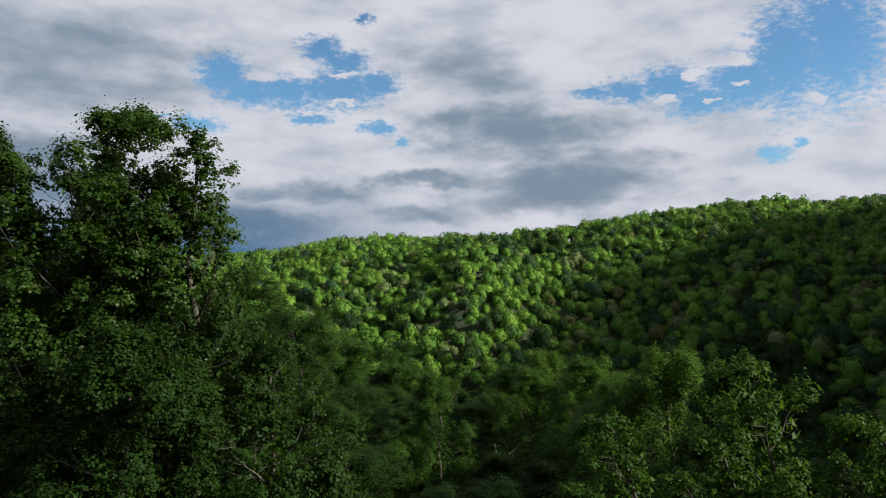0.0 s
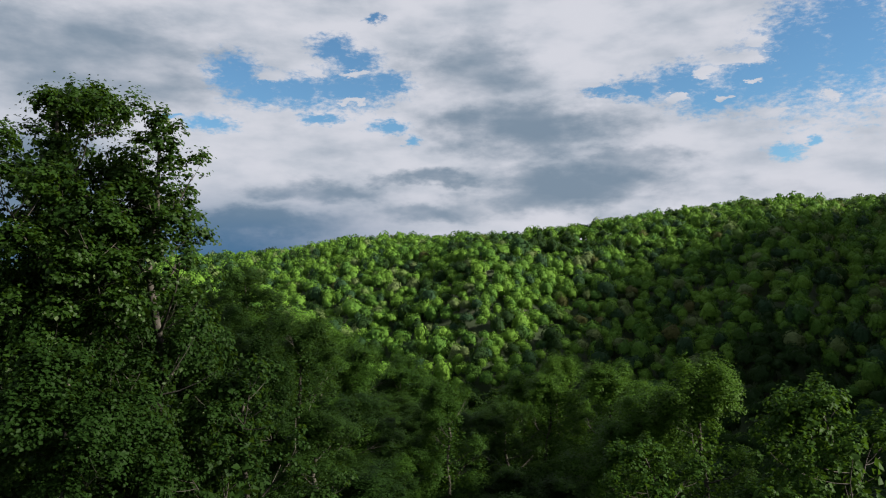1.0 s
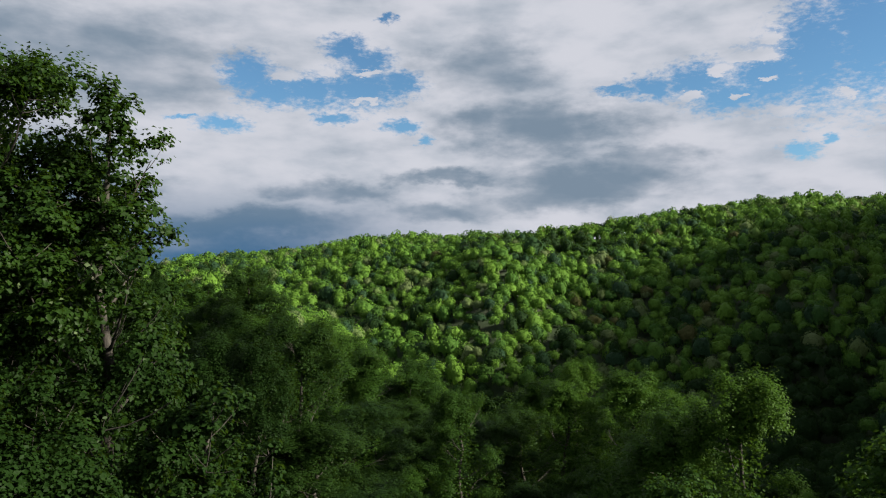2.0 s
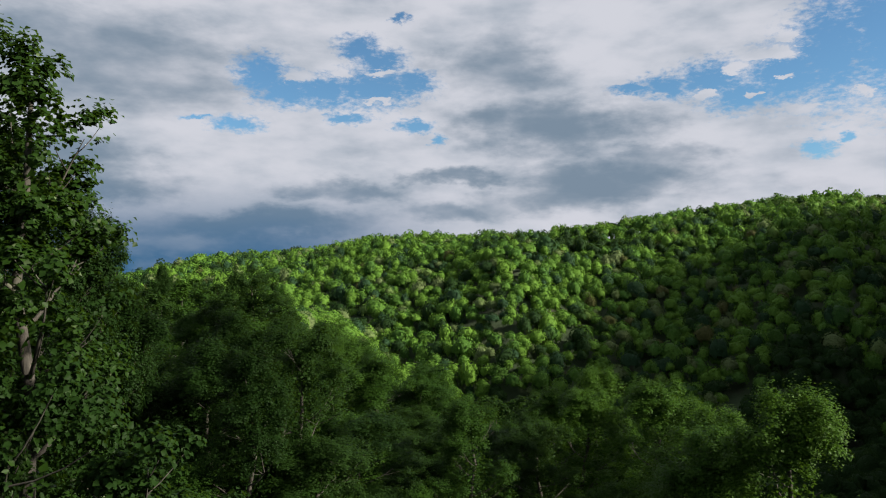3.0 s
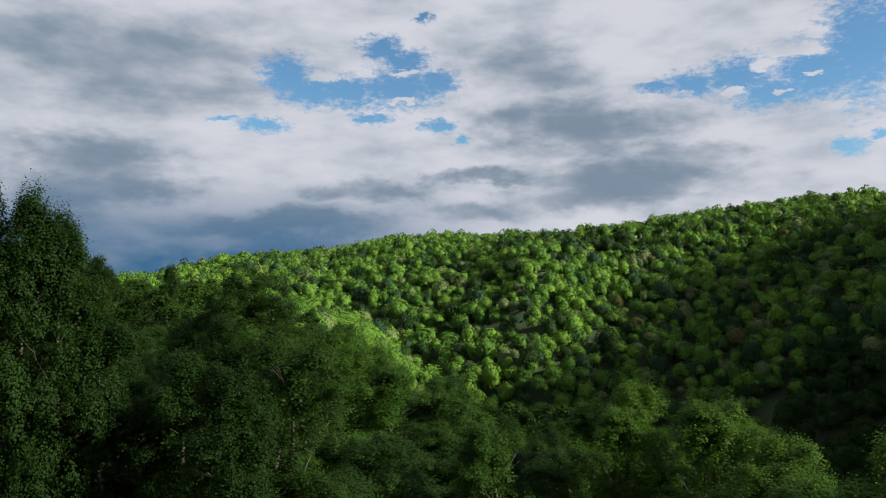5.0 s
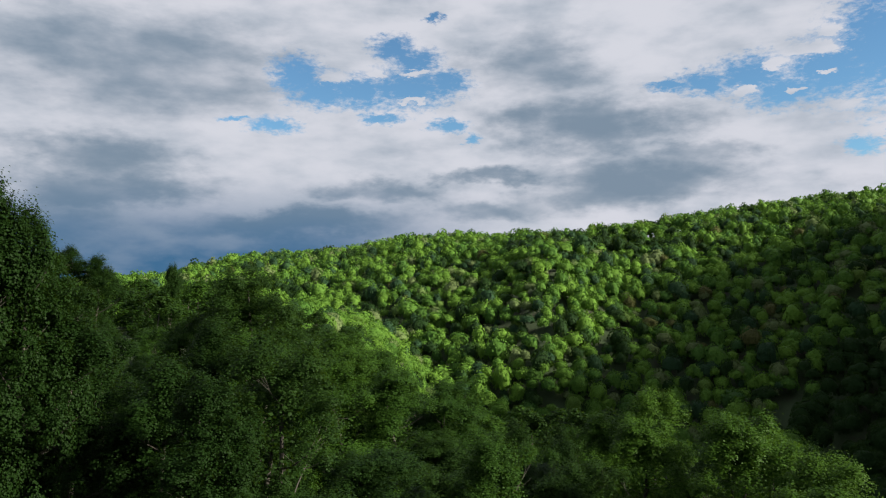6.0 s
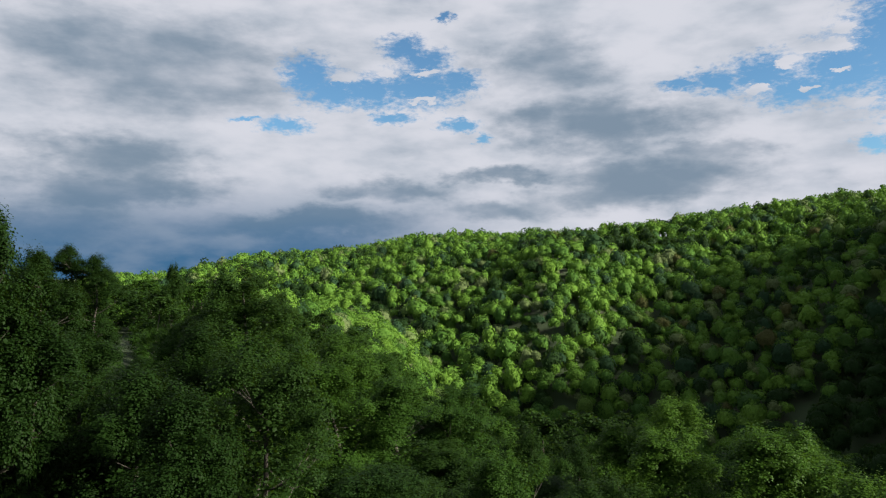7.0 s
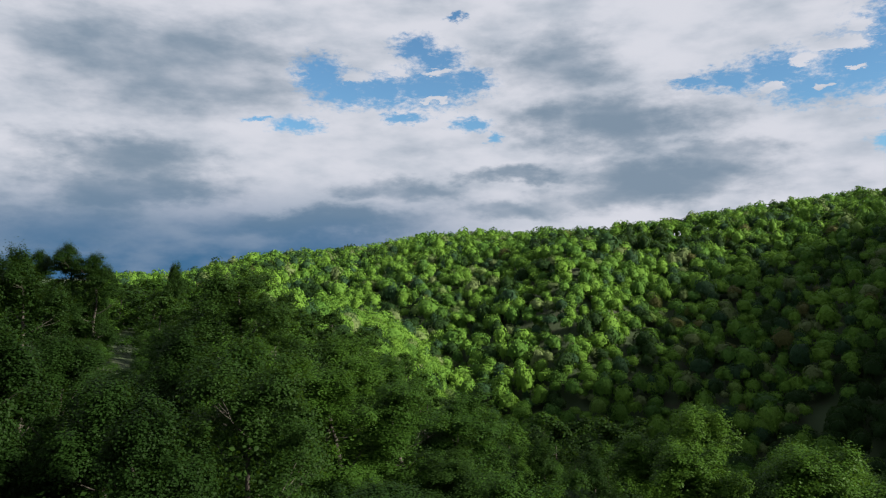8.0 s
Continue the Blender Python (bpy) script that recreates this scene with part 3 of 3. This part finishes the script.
for y0 in np.arange(33, 130, 6.8):
    for x0 in np.arange(-8 - y0 * 0.66, 8 + y0 * 0.56, 6.8):
        x, y = x0 + rng.uniform(-2, 2), y0 + rng.uniform(-2, 2)
        if not clear_of(x, y, stems, 3.9):
            continue
        stems.append((x, y))
        g = float(ground_height(x, y))
        top = min(max(canopy(x, y) - rng.uniform(1.0, 4.5), g + 9), 25.0 if x > -32 else 20.5)
        # the dark-leaved kind stands in for shade in this part
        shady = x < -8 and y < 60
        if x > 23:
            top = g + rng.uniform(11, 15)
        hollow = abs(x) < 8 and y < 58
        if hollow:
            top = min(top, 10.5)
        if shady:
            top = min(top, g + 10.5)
        # more dark-leaved trees towards the left, as painted shade
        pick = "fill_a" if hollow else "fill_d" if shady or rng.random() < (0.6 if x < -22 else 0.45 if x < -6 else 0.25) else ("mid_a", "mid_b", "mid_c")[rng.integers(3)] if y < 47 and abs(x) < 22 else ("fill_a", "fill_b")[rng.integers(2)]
        plant(pick, x, y, top, rng.uniform(0.85, 1.1))
# the low wood under the start of the flight
for y0 in np.arange(-24, 33, 6.2):
    for x0 in np.arange(-46, 34, 6.2):
        x, y = x0 + rng.uniform(-2, 2), y0 + rng.uniform(-2, 2)
        if clear_of(x, y, stems, 3.9) and (x > -30 or y < 24):
            plant("fill_d" if rng.random() < 0.4 else "fill_a", x, y, min(float(ground_height(x, y)) + rng.uniform(6.5, 9.0), 12.0), rng.uniform(0.85, 1.1))
for d0 in np.arange(136, 300, 13.0):
    for a0 in np.arange(-30, 39, math.degrees(13.5 / d0)):
        d, a = d0 + rng.uniform(-3.5, 3.5), math.radians(a0 + rng.uniform(-0.8, 0.8))
        x, y = -d * math.sin(a), d * math.cos(a)
        top = min(float(ground_height(x, y)) + rng.uniform(16, 23), 23.0 if a0 < 20 else 20.5)
        plant(("fill_a", "fill_b")[rng.integers(2)] if d < 165 else ("far_a", "far_b")[rng.integers(2)], x, y, top, rng.uniform(1.0, 1.3))


# ---- the wooded ridge: crowns past counting ----
def crown_shape(seed, rings, tufts, clump):
    """A crown of unit radius: a dome of billows upon billows, with leaf clumps standing out of it."""
    r = np.random.default_rng(seed)

    def spread(n, low):
        p = r.normal(size=(n, 3))
        p /= np.linalg.norm(p, axis=1, keepdims=True)
        p[:, 2] = np.where(p[:, 2] < low, -p[:, 2], p[:, 2])
        return p

    limbs, sprays = spread(9, -0.1), spread(46, -0.25)
    push = r.uniform(0.7, 1.25, 9)

    def reach(d):
        big = np.clip(((d @ limbs.T) - 0.62) / 0.38, 0, 1) ** 0.6 * push
        small = np.clip(((d @ sprays.T).max(1) - 0.86) / 0.14, 0, 1) ** 0.6
        return 0.60 + 0.32 * big.max(1) + 0.17 * small

    bm = bmesh.new()
    bmesh.ops.create_icosphere(bm, subdivisions=rings, radius=1.0)
    bmesh.ops.delete(bm, geom=[v for v in bm.verts if v.co.z < -0.5], context="VERTS")
    bm.verts.index_update()
    cv, cf = np.array([v.co[:] for v in bm.verts]), np.array([[v.index for v in f.verts] for f in bm.faces])
    bm.free()
    dome = cv * (reach(cv) * 0.90 + r.normal(0, 0.05, len(cv)))[:, None]
    d = spread(tufts, -0.3)
    at = d * (reach(d) + r.uniform(-0.02, 0.07, tufts))[:, None]
    own = sprays[(d @ sprays.T).argmax(1)] * 0.55
    V, F = blades(r, at, (at - own) * 1.6 + (0, 0, 0.15) + r.normal(0, 0.36, (tufts, 3)), r.uniform(0.6, 1.4, tufts) * clump, 0.35, 0.95)
    return joined([(V, F), (dome, cf)])


FINE_SHAPES = [crown_shape(100 + i, 2, 460, 0.125) for i in range(10)]
SHAPES = [crown_shape(120 + i, 2, 160, 0.19) for i in range(12)]
FAR_SHAPES = [crown_shape(140 + i, 1, 95, 0.23) for i in range(12)]
PLAIN_SHAPES = [crown_shape(160 + i, 1, 36, 0.30) for i in range(10)]


def build_woods(name, label, spots, plain=False):
    """spots: x, y, half width, height of the crown's middle over the ground."""
    V, F, T, n = [], [], [], 0
    r = np.random.default_rng(5)
    for x, y, half, up in spots:
        away = math.hypot(x, y)
        v, f = (PLAIN_SHAPES if plain else FINE_SHAPES if half > 2.7 and 250 < away < 430 else SHAPES if 250 < away < 640 else FAR_SHAPES)[r.integers(10)]
        a = r.uniform(0, 6.28)
        c, s = math.cos(a), math.sin(a)
        w = v * (half * r.uniform(0.85, 1.1), half * r.uniform(0.85, 1.15), half * r.choice((0.95, 1.1, 1.25, 1.6)))
        w = np.column_stack([w[:, 0] * c - w[:, 1] * s, w[:, 0] * s + w[:, 1] * c, w[:, 2]])
        V.append(w + (x, y, float(ground_height(x, y)) + up))
        F.append(f + n)
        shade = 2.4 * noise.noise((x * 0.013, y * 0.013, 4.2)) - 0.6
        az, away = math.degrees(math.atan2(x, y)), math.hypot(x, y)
        # crowns on the lower right get the dark tint in place of deep shade
        gully_shade = 2.2 * math.exp(-(((az - 27) / 8) ** 2) - ((away - 370) / 95) ** 2)
        T.append(np.full(len(f), r.uniform(0.33, 0.39) if r.random() < shade + gully_shade else r.random()))
        n += len(v)
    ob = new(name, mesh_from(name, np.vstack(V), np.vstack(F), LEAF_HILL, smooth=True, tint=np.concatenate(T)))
    tagged(ob, label, "forest", kind="stuff")


def hill_spots():
    r = np.random.default_rng(3)
    out = []
    d = 300.0
    while d < 1080:
        step = 6.8 + 1.2 * (d - 300) / 600
        for az in np.arange(-35, 32, math.degrees(step * 1.08 / d)):
            far, _ = crest(az)
            if d > far + 40:
                continue
            a, dd = math.radians(az + r.uniform(-0.8, 0.8) * math.degrees(step / d)), d + r.uniform(-0.8, 0.8) * step
            half = r.uniform(0.42, 0.80) * step * (1.35 if r.random() < 0.15 else 1.0)
            out.append((-dd * math.sin(a), dd * math.cos(a), half, r.uniform(5, 12)))
            if r.random() < 0.35:
                out.append((-dd * math.sin(a) + r.uniform(-0.8, 0.8) * step, dd * math.cos(a) + r.uniform(-0.8, 0.8) * step, r.uniform(0.28, 0.44) * step, r.uniform(4, 9)))
        d += step
    return out


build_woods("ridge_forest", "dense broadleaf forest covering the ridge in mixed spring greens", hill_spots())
far_spots = [(-d * math.sin(math.radians(a)), d * math.cos(math.radians(a)), rng.uniform(6, 9), 9) for a in np.arange(25, 37, 0.3) for d in range(1720, 1960, 34)]
build_woods("distant_forest", "hazy green forest on a far low hill", far_spots)

# the wood goes on out of sight: up the flank on the right, behind and to the left of the start
round_about = np.random.default_rng(17)
flank = []
for y0 in np.arange(-165, 420, 9.5):
    for x0 in np.arange(-170, 430, 9.5):
        x, y = x0 + round_about.uniform(-4, 4), y0 + round_about.uniform(-4, 4)
        right = x > 32 and math.degrees(math.atan2(x, y)) > 37
        if right or (y < -28) or (x < -50 and y < 66 and y < 36 - x * 0.75 - 20):
            flank.append((x, y, round_about.uniform(4.0, 7.0), round_about.uniform(4, 8)))
build_woods("flank_forest", "broadleaf forest in spring green on the near valley side", flank, plain=True)
